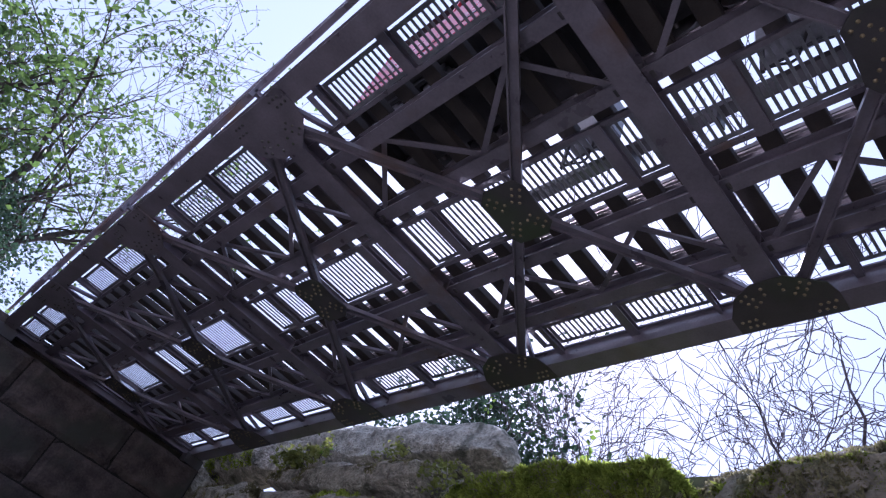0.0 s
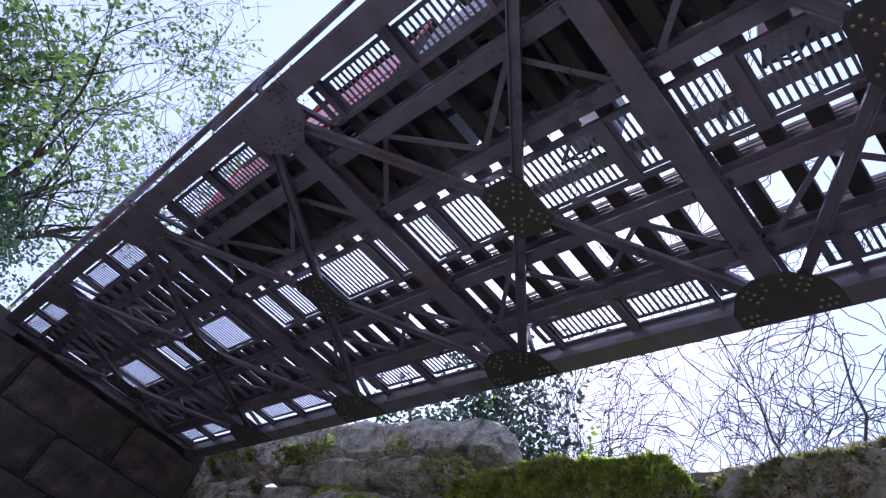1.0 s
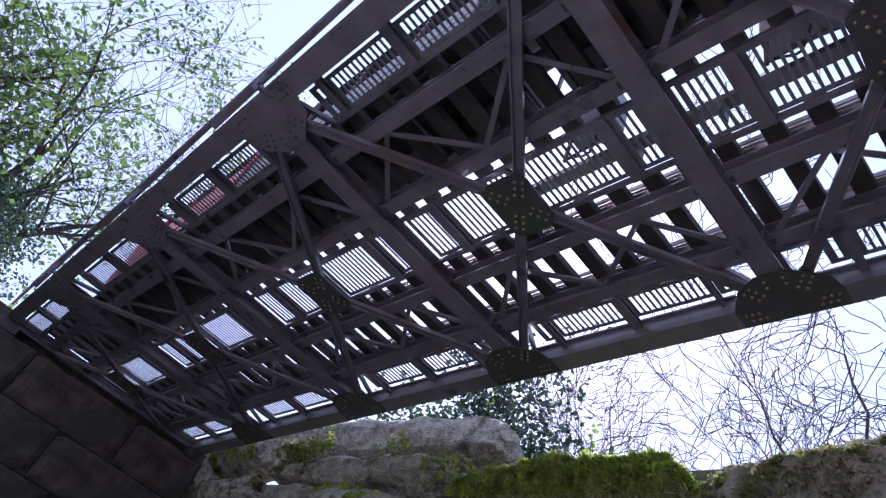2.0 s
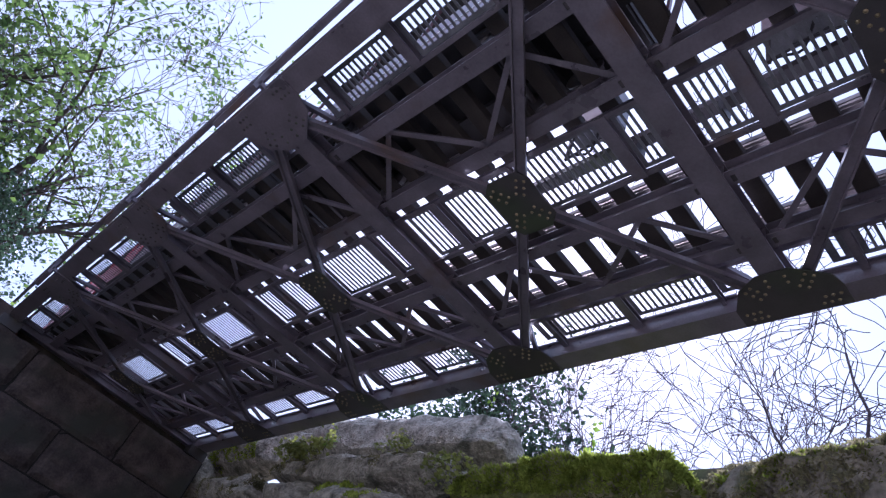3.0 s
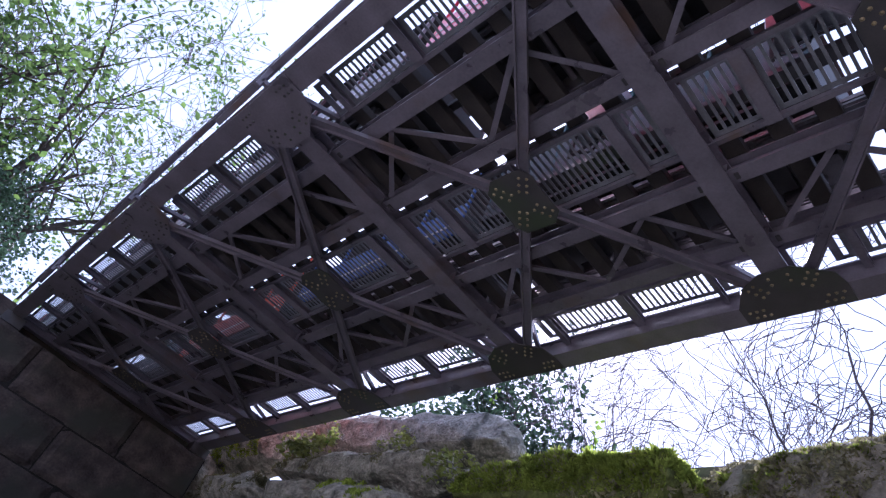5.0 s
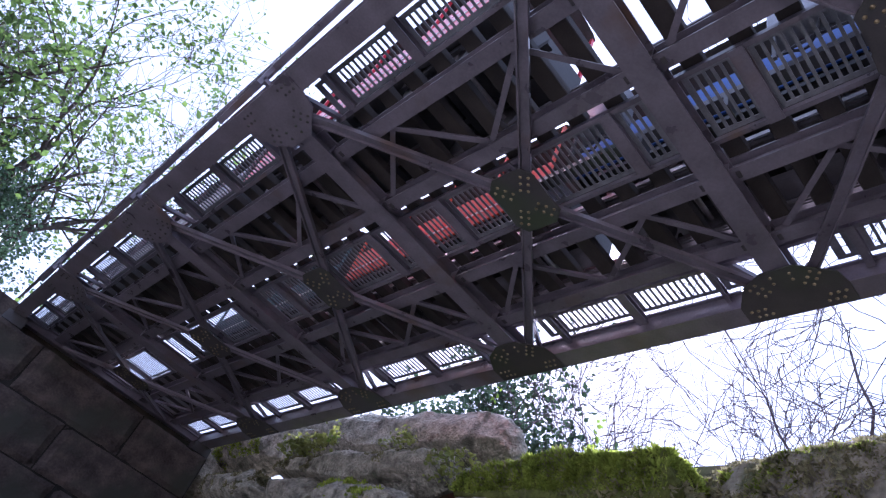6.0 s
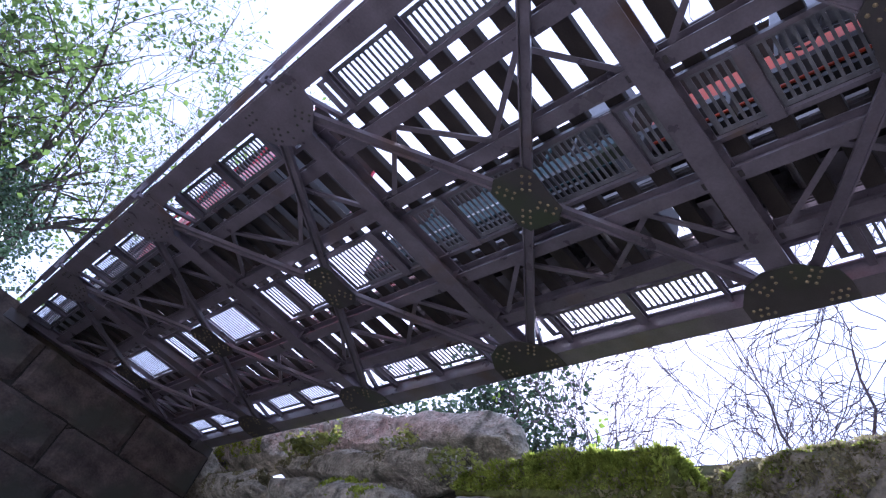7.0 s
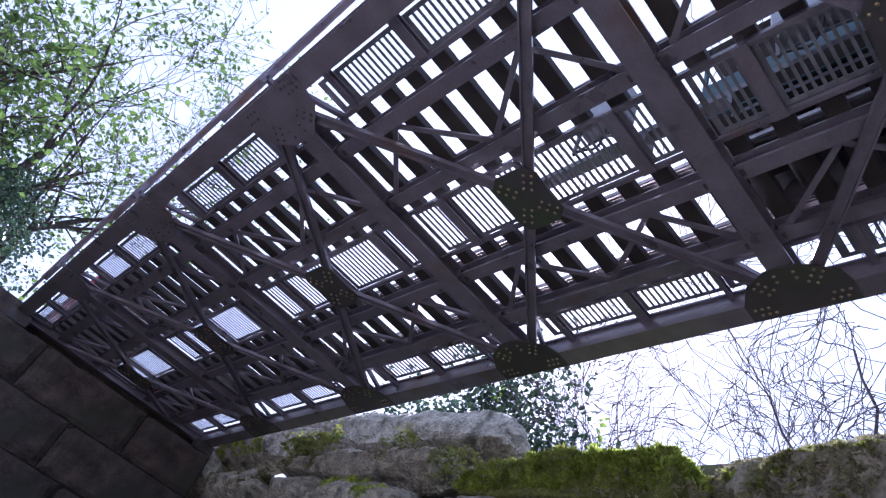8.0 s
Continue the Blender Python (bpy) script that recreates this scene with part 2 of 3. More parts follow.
def build_floor_beams():
    for y in NODES + [Y_FAR - 0.15]:
        bm = bmesh.new()
        i_beam(bm, 0.1, SPAN - 0.1, y - 0.12, y + 0.12, 0.012, 0.205, "x", 0.018)
        part("floor_beam", bm, STEEL, bridge)
    for y in NODES:
        for x in STRINGERS:
            for s in (-1, 1):
                bm = bmesh.new()
                box(bm, x - 0.09, x - 0.082, y + s * 0.06 - 0.05, y + s * 0.06 + 0.05, 0.03, 0.187)
                part("stiffener", bm, STEEL, bridge)


def build_stringers():
    for x in STRINGERS:
        bm = bmesh.new()
        profile_y(bm, i_outline(x, 0.078, 0.10, DECK, 0.014, 0.006), Y_NEAR, Y_FAR)
        part("stringer", bm, STEEL, bridge)
    bm = bmesh.new()
    box(bm, -0.035, 0.035, -0.02, 0.02, -0.014, 0)
    bmesh.ops.bevel(bm, geom=bm.edges[:], offset=0.004, segments=1, affect="EDGES")
    clip = mesh("connection_clip", bm, STEEL_DARK)
    for x in STRINGERS:
        for y in NODES:
            for s in (-0.16, 0.16):
                part("connection_clip", clip, STEEL_DARK, bridge).location = (x, y + s, 0.10)
    for a, b in ((0.93, 1.56), (2.95, 3.57)):
        for y in NODES:
            zig = [(b, 0.18), (a, 0.78), (b, 1.56), (a, 2.34), (b, 2.98)]
            for (xa, ya), (xb, yb) in zip(zig, zig[1:]):
                bm = bmesh.new()
                bar(bm, (xa, y + ya, 0.13), (xb, y + yb, 0.13), 0.055, 0.008)
                bar(bm, (xa, y + ya, 0.155), (xb, y + yb, 0.155), 0.008, 0.05)
                part("track_brace", bm, STEEL, bridge)


def rivet(bm, x, y, z, r=0.0175):
    """A domed rivet head under a plate."""
    top = [bm.verts.new((x + r * math.cos(a), y + r * math.sin(a), z)) for a in (k * math.pi / 4 for k in range(8))]
    mid = [bm.verts.new((x + 0.72 * r * math.cos(a), y + 0.72 * r * math.sin(a), z - 0.6 * r)) for a in (k * math.pi / 4 for k in range(8))]
    for k in range(8):
        bm.faces.new((top[k], top[(k + 1) % 8], mid[(k + 1) % 8], mid[k]))
    tip = bm.verts.new((x, y, z - 0.85 * r))
    for k in range(8):
        bm.faces.new((mid[k], mid[(k + 1) % 8], tip))


DIAG = Vector((SPAN / 2, BAY / 2, 0)).normalized()


def build_bracing():
    for k in NODES:
        mid = (SPAN / 2, k + BAY / 2)
        for sx in (-1, 1):
            for sy in (-1, 1):
                d = Vector((sx * DIAG.x, sy * DIAG.y, 0))
                c = Vector((*mid, 0.022))
                a, b = c + d * 0.2, c + d * (Vector((SPAN / 2, BAY / 2)).length - 0.36)
                if b.y > Y_FAR - 0.3:
                    b = a + (b - a) * ((Y_FAR - 0.3 - a.y) / (b.y - a.y))
                bm = bmesh.new()
                side = Vector((-d.y, d.x, 0))
                prof = [(-0.056, -0.022), (-0.04, -0.022), (-0.04, 0.012), (0.04, 0.012), (0.04, -0.022), (0.056, -0.022), (0.056, 0.03), (-0.056, 0.03)]
                ra = [bm.verts.new(a + side * w + Vector((0, 0, z))) for w, z in prof]
                rb = [bm.verts.new(b + side * w + Vector((0, 0, z))) for w, z in prof]
                bm.faces.new(ra)
                bm.faces.new(rb[::-1])
                for i in range(8):
                    bm.faces.new((ra[i], ra[(i + 1) % 8], rb[(i + 1) % 8], rb[i]))
                part("diagonal_brace", bm, STEEL, bridge)
        bm = bmesh.new()
        out = [(0.35, 0.06), (0.34, 0.20), (0.22, 0.27), (-0.03, 0.25), (-0.24, 0.26), (-0.35, 0.14), (-0.35, -0.06), (-0.34, -0.20), (-0.22, -0.27), (0.03, -0.25), (0.24, -0.26), (0.35, -0.14)]
        prism(bm, [(mid[0] + x, mid[1] + y) for x, y in out], -0.016, -0.004)
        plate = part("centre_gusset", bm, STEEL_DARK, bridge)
        bm = bmesh.new()
        for sx in (-1, 1):
            for sy in (-1, 1):
                d = Vector((sx * DIAG.x, sy * DIAG.y))
                s = Vector((-d.y, d.x))
                for i in range(3):
                    for j in (-1, 1):
                        p = Vector(mid) + d * (0.13 + 0.08 * i) + s * j * 0.038
                        rivet(bm, p.x, p.y, -0.016)
        tagged(part("rivets", bm, RIVET, plate, smooth=True), kind="stuff")
    for x, s in ((0, 1), (SPAN, -1)):
        for y in NODES:
            out = [(-0.112, -0.48), (0.12, -0.48), (0.28, -0.44), (0.49, -0.15), (0.49, 0.15), (0.36, 0.36), (0.12, 0.49), (-0.112, 0.49)]
            bm = bmesh.new()
            prism(bm, [(x + s * a, y + b) for a, b in out], -0.018, -0.004)
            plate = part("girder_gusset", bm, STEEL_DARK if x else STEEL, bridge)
            bm = bmesh.new()
            for q in (-1, 1):
                for i in range(3):
                    for j in (-1, 1):
                        rivet(bm, x + s * (0.0 + 0.04 * j), y + q * (0.27 + 0.065 * i + 0.02 * j), -0.018)
                        p = Vector((0.225, 0.185)) + DIAG.to_2d() * (0.075 * i) + Vector((-DIAG.y, DIAG.x)) * j * 0.038
                        rivet(bm, x + s * p.x, y + q * p.y, -0.018)
                for i in range(2):
                    rivet(bm, x + s * (0.33 + 0.08 * i), y + q * 0.085, -0.018)
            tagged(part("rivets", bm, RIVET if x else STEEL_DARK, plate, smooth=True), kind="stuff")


def slotted(x0, x1, y0, y1, z=0.22):
    """A walkway plate of one sheet with cross slots."""
    t, m, pitch, gap = 0.008, 0.045, 0.068, 0.041
    n = int((y1 - y0 - 0.06) / pitch)
    e = (y1 - y0 - n * pitch + (pitch - gap)) / 2
    xs, ys = [x0, x0 + m, x1 - m, x1], [y0]
    for i in range(n):
        ys += [y0 + e + i * pitch, y0 + e + i * pitch + gap]
    ys.append(y1)
    bm = bmesh.new()
    v = [[bm.verts.new((x, y, z)) for x in xs] for y in ys]
    faces = []
    for j in range(len(ys) - 1):
        for i in range(3):
            if not (i == 1 and j % 2):
                faces.append(bm.faces.new((v[j][i], v[j][i + 1], v[j + 1][i + 1], v[j + 1][i])))
    up = bmesh.ops.extrude_face_region(bm, geom=faces)
    bmesh.ops.translate(bm, verts=[g for g in up["geom"] if isinstance(g, bmesh.types.BMVert)], vec=(0, 0, t))
    return bm


def build_walkways():
    for k in NODES:
        for x0, x1 in ((0.165, 0.56), (3.86, 4.215)):
            for a, b in ((0.42, 0.60), (0.64, 1.535), (1.635, 2.535), (2.595, 2.79)):
                if k + b < Y_FAR:
                    part("walkway_plate", slotted(x0, x1, k + a, k + b), GRATE, bridge)
            for a, b in ((0.60, 0.64), (1.53, 1.64), (2.53, 2.60)):
                if k + b < Y_FAR:
                    bm = bmesh.new()
                    i_beam(bm, x0 - 0.06, x1 + (0.12 if x0 > 2 else 0), k + a, k + b, 0.14, 0.216, "x", 0.01, 0.006)
                    part("walkway_bearer", bm, STEEL, bridge)
            outer, inner = (0.10, 0.58) if x0 < 2 else (4.30, 3.84)
            for ya, yb in ((0.20, 0.42), (3.02, 2.80)):
                if k + max(ya, yb) < Y_FAR:
                    bm = bmesh.new()
                    bar(bm, (outer, k + ya, 0.19), (inner, k + yb, 0.19), 0.05, 0.05)
                    part("walkway_bracket", bm, STEEL, bridge)
        for a, b in ((0.20, 0.48), (0.58, 1.56), (1.60, 2.56), (2.66, 3.08)):
            if k + b < Y_FAR:
                part("walkway_plate", slotted(1.885, 2.52, k + a, k + b), GRATE, bridge)
        for a, b in ((0.47, 0.59), (1.56, 1.60), (2.55, 2.67)):
            if k + b < Y_FAR:
                bm = bmesh.new()
                i_beam(bm, 1.84, 2.56, k + a, k + b, 0.14, 0.216, "x", 0.01, 0.006)
                part("walkway_bearer", bm, STEEL, bridge)
    for x in (0.58, 1.86, 2.545, 3.84):
        bm = bmesh.new()
        profile_y(bm, [(x - 0.022, 0.165), (x + 0.022, 0.165), (x + 0.022, 0.173), (x + 0.006, 0.173), (x + 0.006, 0.215), (x - 0.022, 0.215)], Y_NEAR, Y_FAR)
        part("walkway_edge", bm, STEEL, bridge)


def build_tracks():
    logs = {}
    for c, half in zip(TRACKS, (0.665, 0.66)):
        bm = bmesh.new()
        box(bm, -half, half, -0.085, 0.085, 0.0, 0.10)
        bmesh.ops.bevel(bm, geom=bm.edges[:], offset=0.008, segments=1, affect="EDGES")
        logs[c] = mesh("sleeper", bm, TIMBER)
    for c, first, pitch in zip(TRACKS, (0.443, 0.51), (0.365, 0.36)):
        y = first - 27 * pitch
        while y < Y_FAR:
            ob = part("sleeper", logs[c], TIMBER, bridge)
            ob.matrix_basis = pose(c + random.uniform(-0.02, 0.02), y + random.uniform(-0.014, 0.014), DECK + random.uniform(0, 0.004), 0, 0, random.uniform(-0.8, 0.8))
            y += pitch
    top = DECK + 0.104
    for c in TRACKS:
        for x in (-0.39, 0.39):
            bm = bmesh.new()
            profile_y(bm, [(c + x + u, top + w) for u, w in ((-0.05, 0), (0.05, 0), (0.05, 0.008), (0.009, 0.018), (0.009, 0.065), (0.026, 0.072), (0.026, 0.09), (-0.026, 0.09),
                                                             (-0.026, 0.072), (-0.009, 0.065), (-0.009, 0.018), (-0.05, 0.008))], -45, 60)
            part("rail", bm, RAIL, bridge)
            for g in (0.075, 0.105) if c > 2 else ():
                bm = bmesh.new()
                box(bm, c + x - g - 0.006, c + x - g + 0.006, Y_NEAR, Y_FAR, top, top + 0.05)
                part("guard_rail", bm, RAIL, bridge)


def build_handrails():
    for x, s in ((-0.2, -1),):
        for z, h in ((0.42, 0.03), (0.62, 0.03), (0.98, 0.10)):
            bm = bmesh.new()
            bar(bm, (x, Y_NEAR, z), (x, Y_FAR, z), 0.05, h)
            part("handrail", bm, STEEL, bridge)
        for y in NODES:
            bm = bmesh.new()
            bar(bm, (x, y, 0.1), (x, y, 1.0), 0.05, 0.05, (0, 1, 0))
            bar(bm, (x, y, 0.2), (x - s * 0.09, y, 0.2), 0.05, 0.05)
            part("handrail_post", bm, STEEL, bridge)
            bm = bmesh.new()
            bar(bm, (x + 0.02, y - 1.35, 0.95), (x + 0.03, y + 1.0, 0.24), 0.05, 0.07, (1, 0, 0))
            part("handrail_stay", bm, STEEL, bridge)


build_main_girders()
build_floor_beams()
build_stringers()
build_bracing()
build_walkways()
build_tracks()
build_handrails()


# ---- abutments ----
def stone(w, h, d, seed):
    """A rough-faced block with worn edges, its face towards -y."""
    bm = bmesh.new()
    nx, nz = 20, 10
    grid = []
    for j in range(nz + 1):
        for i in range(nx + 1):
            u, v = i / nx, j / nz
            edge = min(u, 1 - u) * w, min(v, 1 - v) * h
            y = 0.055 if min(edge) < 0.01 else 0.0
            y += 0.035 * noise.noise(Vector((u * w * 2.3 + seed, v * h * 2.3, seed * 1.7))) + 0.014 * noise.noise(Vector((u * w * 7 + seed, v * h * 7, seed)))
            if not min(edge) < 0.01:
                y += 0.03 * max(0, 1 - min(edge) / 0.12)
            grid.append(bm.verts.new((u * w, y, v * h)))
    for j in range(nz):
        for i in range(nx):
            a = j * (nx + 1) + i
            bm.faces.new((grid[a], grid[a + 1], grid[a + nx + 2], grid[a + nx + 1]))
    loop = [grid[i] for i in range(nx + 1)] + [grid[j * (nx + 1) + nx] for j in range(1, nz + 1)]
    loop += [grid[nz * (nx + 1) + i] for i in range(nx - 1, -1, -1)] + [grid[j * (nx + 1)] for j in range(nz - 1, 0, -1)]
    back = [bm.verts.new((p.co.x, d, p.co.z)) for p in loop]
    for i in range(len(loop)):
        k = (i + 1) % len(loop)
        bm.faces.new((loop[i], loop[k], back[k], back[i]))
    bm.faces.new(back)
    return bm


def build_abutment(name, y, facing, x0, x1):
    a = empty(name, (0, 0, 0), "wall of large dark sandstone blocks carrying the bridge end", "abutment", kind="structure")
    top = BZ - 0.2
    bm = bmesh.new()
    box(bm, x0, x1, min(y + facing * 0.06, y + facing * 0.7), max(y + facing * 0.06, y + facing * 0.7), -0.2, top - 0.03)
    part("core", bm, MORTAR, a)
    bm = bmesh.new()
    box(bm, x0, x1, min(y + facing * 0.5, y + facing * 0.9), max(y + facing * 0.5, y + facing * 0.9), top - 0.03, BZ + 0.3)
    part("back_wall", bm, STONE, a)
    h, course, seed = 0.92, 0, 3
    z = top
    rng = random.Random(11)
    while z > -0.2:
        joints = [x0] + [j + rng.uniform(-0.12, 0.12) for j in ((-3.9, -1.75, 0.62, 3.02), (-5.0, -2.6, -0.4, 1.92), (-4.2, -2.0, 0.35, 2.5))[course % 3]] + [x1]
        for a0, a1 in zip(joints, joints[1:]):
            seed += 1
            ob = part("stone_block", stone(a1 - a0 - 0.03, h - 0.03, 0.3, seed), STONE, a)
            ob.matrix_basis = pose(a0, y, z - h) if facing > 0 else pose(a1, y, z - h, 0, 0, 180)
        z -= h
        course += 1
    for x in (0, SPAN):
        bm = bmesh.new()
        box(bm, x - 0.2, x + 0.2, min(y + facing * 0.1, y + facing * 0.4), max(y + facing * 0.1, y + facing * 0.4), top, BZ)
        part("bearing", bm, STEEL_DARK, a)


build_abutment("abutment_far", 11.85, 1, -6.0, 4.6)
build_abutment("abutment_near", -9.4, -1, -6.0, 4.9)

for y0, y1 in ((12.9, 62), (-47, -10.35)):
    bm = bmesh.new()
    prism(bm, [(-0.3, y0), (SPAN + 0.3, y0), (SPAN + 0.3, y1), (-0.3, y1)], BZ + 0.1, BZ + 0.37)
    tagged(new("ballast_bed", mesh("ballast_bed", bm, BALLAST)), "grey stone ballast under the tracks", "ballast", kind="structure")


# ---- boulders ----
def boulder(name, centre, size, turn, mat, label, seed, rough=1.0, cuts=14, slope=0.0, fineness=4, square=0.72):
    """A blocky rock: a rounded box cut by random planes, with broken relief."""
    rng = random.Random(seed * 7 + 1)
    bm = bmesh.new()
    bmesh.ops.create_icosphere(bm, subdivisions=fineness, radius=1.0)
    off = Vector((seed * 3.7, seed * 1.3, seed * 2.1))
    planes = []
    for _ in range(cuts):
        n = Vector((rng.gauss(0, 1), rng.gauss(0, 1), rng.gauss(0, 1))).normalized()
        planes.append((n, rng.uniform(0.92, 1.16)))
    if slope:
        planes.append((Vector((-0.74, 0.05, 0.67)), slope))
    half = Vector(size) / 2
    for v in bm.verts:
        p = v.co.normalized()
        q = p / max(abs(p.x), abs(p.y), abs(p.z))
        q = q * square + p * (1.15 - square)
        for n, d in planes:
            k = q.dot(n) - d
            if k > 0:
                q = q - n * k * 0.95
        w = Vector((q.x * half.x, q.y * half.y, q.z * half.z))
        a = w + off
        big = noise.noise(a * 1.1) * 0.16 + noise.noise(a * 2.6) * 0.09
        rim = (noise.ridged_multi_fractal(a * 2.2, 0.9, 2.2, 5, 1.0, 2.0) - 1.1) * 0.05 - max(0, noise.noise(a * 9 + off)) * 0.05
        fine = noise.noise(a * 7) * 0.03 + noise.noise(a * 17) * 0.016 + abs(noise.noise(a * 31)) * 0.012
        v.co = w + p * (big + rim + fine) * rough
    ob = new(name, mesh(name, bm, mat, True))
    ob.matrix_world = pose(*centre, *turn)
    return tagged(ob, label, "boulder", "boulders of the bank")


BOULDERS = [
    ("grey", (5.92, 7.75, 7.0), (1.2, 5.9, 0.98), (9, 0, -1), "long grey angular boulder at the top of the bank"),
    ("grey", (5.40, 11.5, 6.98), (1.0, 3.9, 0.86), (2, 0, 0), "rounded grey boulder with bright green moss"),
    ("grey", (5.30, 7.15, 5.93), (1.0, 4.0, 0.68), (4, 0, 1), "broad rough grey boulder with a mossy end"),
    ("grey", (5.05, 10.3, 5.68), (0.95, 2.3, 0.76), (8, 0, -3), "dark rough grey boulder with thin moss"),
    ("mossy", (5.38, 2.93, 5.33), (1.0, 2.7, 0.52), (5, 0, 0), "squared boulder under a thick green moss cushion"),
    ("brown", (5.75, -0.2, 5.32), (1.3, 2.95, 1.0), (-5, 0, 0), "brown boulder grown over with dry moss"),
    ("grey", (5.0, 8.25, 5.38), (0.9, 1.2, 0.58), (4, 0, 0), "small grey boulder wedged between larger ones"),
    ("grey", (4.95, 6.2, 5.08), (0.9, 1.9, 0.74), (5, 0, 3), "rough grey boulder below the broad one"),
    ("grey", (4.95, 12.9, 6.25), (0.9, 1.3, 0.9), (0, 0, 5), "grey boulder against the stone wall"),
    ("grey", (5.0, 4.35, 4.82), (0.95, 1.3, 0.6), (0, 0, 0), "grey boulder below the mossy one"),
    ("grey", (4.95, 11.2, 4.75), (1.0, 2.0, 0.9), (0, 0, -4), "grey boulder in the bank"),
    ("grey", (4.9, 9.0, 4.6), (1.0, 1.9, 0.9), (0, 0, 4), "grey boulder in the bank"),
    ("grey", (4.95, 6.9, 4.25), (1.0, 1.9, 0.8), (0, 0, -4), "grey boulder in the bank"),
    ("brown", (4.95, 2.3, 4.5), (1.0, 2.3, 0.8), (0, 0, 0), "grey boulder in the bank"),
    ("brown", (5.1, -0.3, 4.1), (1.1, 2.5, 1.0), (0, 0, 0), "grey boulder in the bank"),
]


ROCKS = []


def build_boulders():
    k = 0
    for tone, c, s, r, label in BOULDERS:
        k += 1
        made = boulder("boulder", c, s, r, {"grey": ROCK, "brown": ROCK_BROWN, "mossy": MOSS_FILM}[tone], label, k, 0.3 if k == 5 else 0.62, 1 if k == 5 else 18, 0.0 if k == 5 else 0.98, 6 if k < 11 else 5, 0.93 if k == 5 else 0.72)
        ROCKS.append(made)
    rng = random.Random(5)
    for row, z in enumerate((3.5, 2.6, 1.7, 0.8, 0.2)):
        y = -5.0 + 0.5 * (row % 2)
        while y < 11.6:
            ln = rng.uniform(1.6, 2.4)
            k += 1
            boulder("boulder", (4.95 - 0.06 * row, y + ln / 2, z), (1.2, ln * 1.08, 1.12), (0, 0, rng.uniform(-6, 6)), ROCK, "grey boulder in the bank", k)
            y += ln


build_boulders()


# ---- moss and small plants ----
def moss(rock, count, mat, keep, label, size=(0.02, 0.05)):
    """Short tufts standing on the rock where keep(place, normal) holds."""
    rng = random.Random(count)
    bm = bmesh.new()
    me, m = rock.data, rock.matrix_world
    polys = [p for p in me.polygons if keep(m @ p.center, m.to_3x3() @ p.normal)]
    for _ in range(count):
        p = rng.choice(polys)
        n = (m.to_3x3() @ p.normal).normalized()
        a = m @ me.vertices[p.vertices[0]].co.lerp(me.vertices[p.vertices[1]].co, rng.random()).lerp(me.vertices[p.vertices[2]].co, rng.random() * 0.6)
        up = (n + Vector((rng.gauss(0, 0.5), rng.gauss(0, 0.5), rng.gauss(0.25, 0.5)))).normalized()
        h, w = rng.uniform(*size) * (0.55 + 2.0 * max(0, noise.noise(a * 8) + 0.3)), rng.uniform(0.008, 0.022)
        s = up.cross(Vector((rng.gauss(0, 1), rng.gauss(0, 1), rng.gauss(0, 1)))).normalized() * w
        a = a - n * 0.01
        v = [bm.verts.new(a - s), bm.verts.new(a + s), bm.verts.new(a + up * h * 0.6 + s * 0.8), bm.verts.new(a + up * h), bm.verts.new(a + up * h * 0.6 - s * 0.8)]
        bm.faces.new(v)
    me = bpy.data.meshes.new("moss")
    bm.to_mesh(me)
    bm.free()
    me.materials.append(mat)
    tagged(new("moss", me), label, "moss", kind="stuff")


moss(ROCKS[4], 30000, MOSS, lambda p, n: n.z > 0.2 or (n.x < -0.3 and p.z > 5.03 + 0.07 * (p.y - 1.5) and p.y > 1.55), "thick bright green moss cushion on a boulder", (0.025, 0.06))
moss(ROCKS[4], 6000, MOSS_DRY, lambda p, n: n.z > -0.2 and noise.noise(p * 2.1) > 0.0, "withered moss among the green cushion", (0.03, 0.06))
moss(ROCKS[1], 12000, MOSS, lambda p, n: (n.z > -0.1 or n.x < -0.3) and p.y > 10.6 and noise.noise(p * 1.3) > -0.25 and p.z > 6.6, "bright green moss on a grey boulder")
moss(ROCKS[2], 5000, MOSS_DRY, lambda p, n: n.z > -0.3 and p.y > 8.0 and noise.noise(p * 2.2) > 0.0, "yellow-green moss on the end of a boulder")
moss(ROCKS[2], 2500, MOSS_DRY, lambda p, n: n.z > 0.1 and p.y < 6.6 and noise.noise(p * 2.9) > 0.1, "thin yellow-green moss on top of a boulder")
moss(ROCKS[3], 4000, MOSS_DRY, lambda p, n: n.z > -0.2 and noise.noise(p * 2.0) > 0.12, "patches of moss on a grey boulder")
moss(ROCKS[5], 34000, MOSS_DRY, lambda p, n: n.z > -0.6 and noise.noise(p * 2.4) > -0.3, "dry brown-green moss over a boulder", (0.02, 0.045))
moss(ROCKS[5], 6000, MOSS, lambda p, n: n.z > -0.6 and noise.noise(p * 3.1 + Vector((9, 0, 0))) > 0.12, "green moss tufts over a boulder", (0.02, 0.045))
moss(ROCKS[7], 2500, MOSS, lambda p, n: n.z > 0.0 and noise.noise(p * 2.0) > 0.0, "patches of green moss on a grey boulder")


def leaf(bm, p, size, rng, flat=0.5):
    """A folded, pointed leaf of two faces."""
    d = Vector((rng.gauss(0, 1), rng.gauss(0, 1), rng.gauss(0, 0.6))).normalized()
    n = Vector((rng.gauss(0, 1), rng.gauss(0, 1), rng.gauss(0, 1) + flat)).normalized()
    s = d.cross(n).normalized() * size * 0.33
    f = n * size * 0.1
    a, b = bm.verts.new(p), bm.verts.new(p + d * size)
    c, e = bm.verts.new(p + d * size * 0.45 + s + f), bm.verts.new(p + d * size * 0.45 - s + f)
    bm.faces.new((a, c, b))
    bm.faces.new((a, b, e))


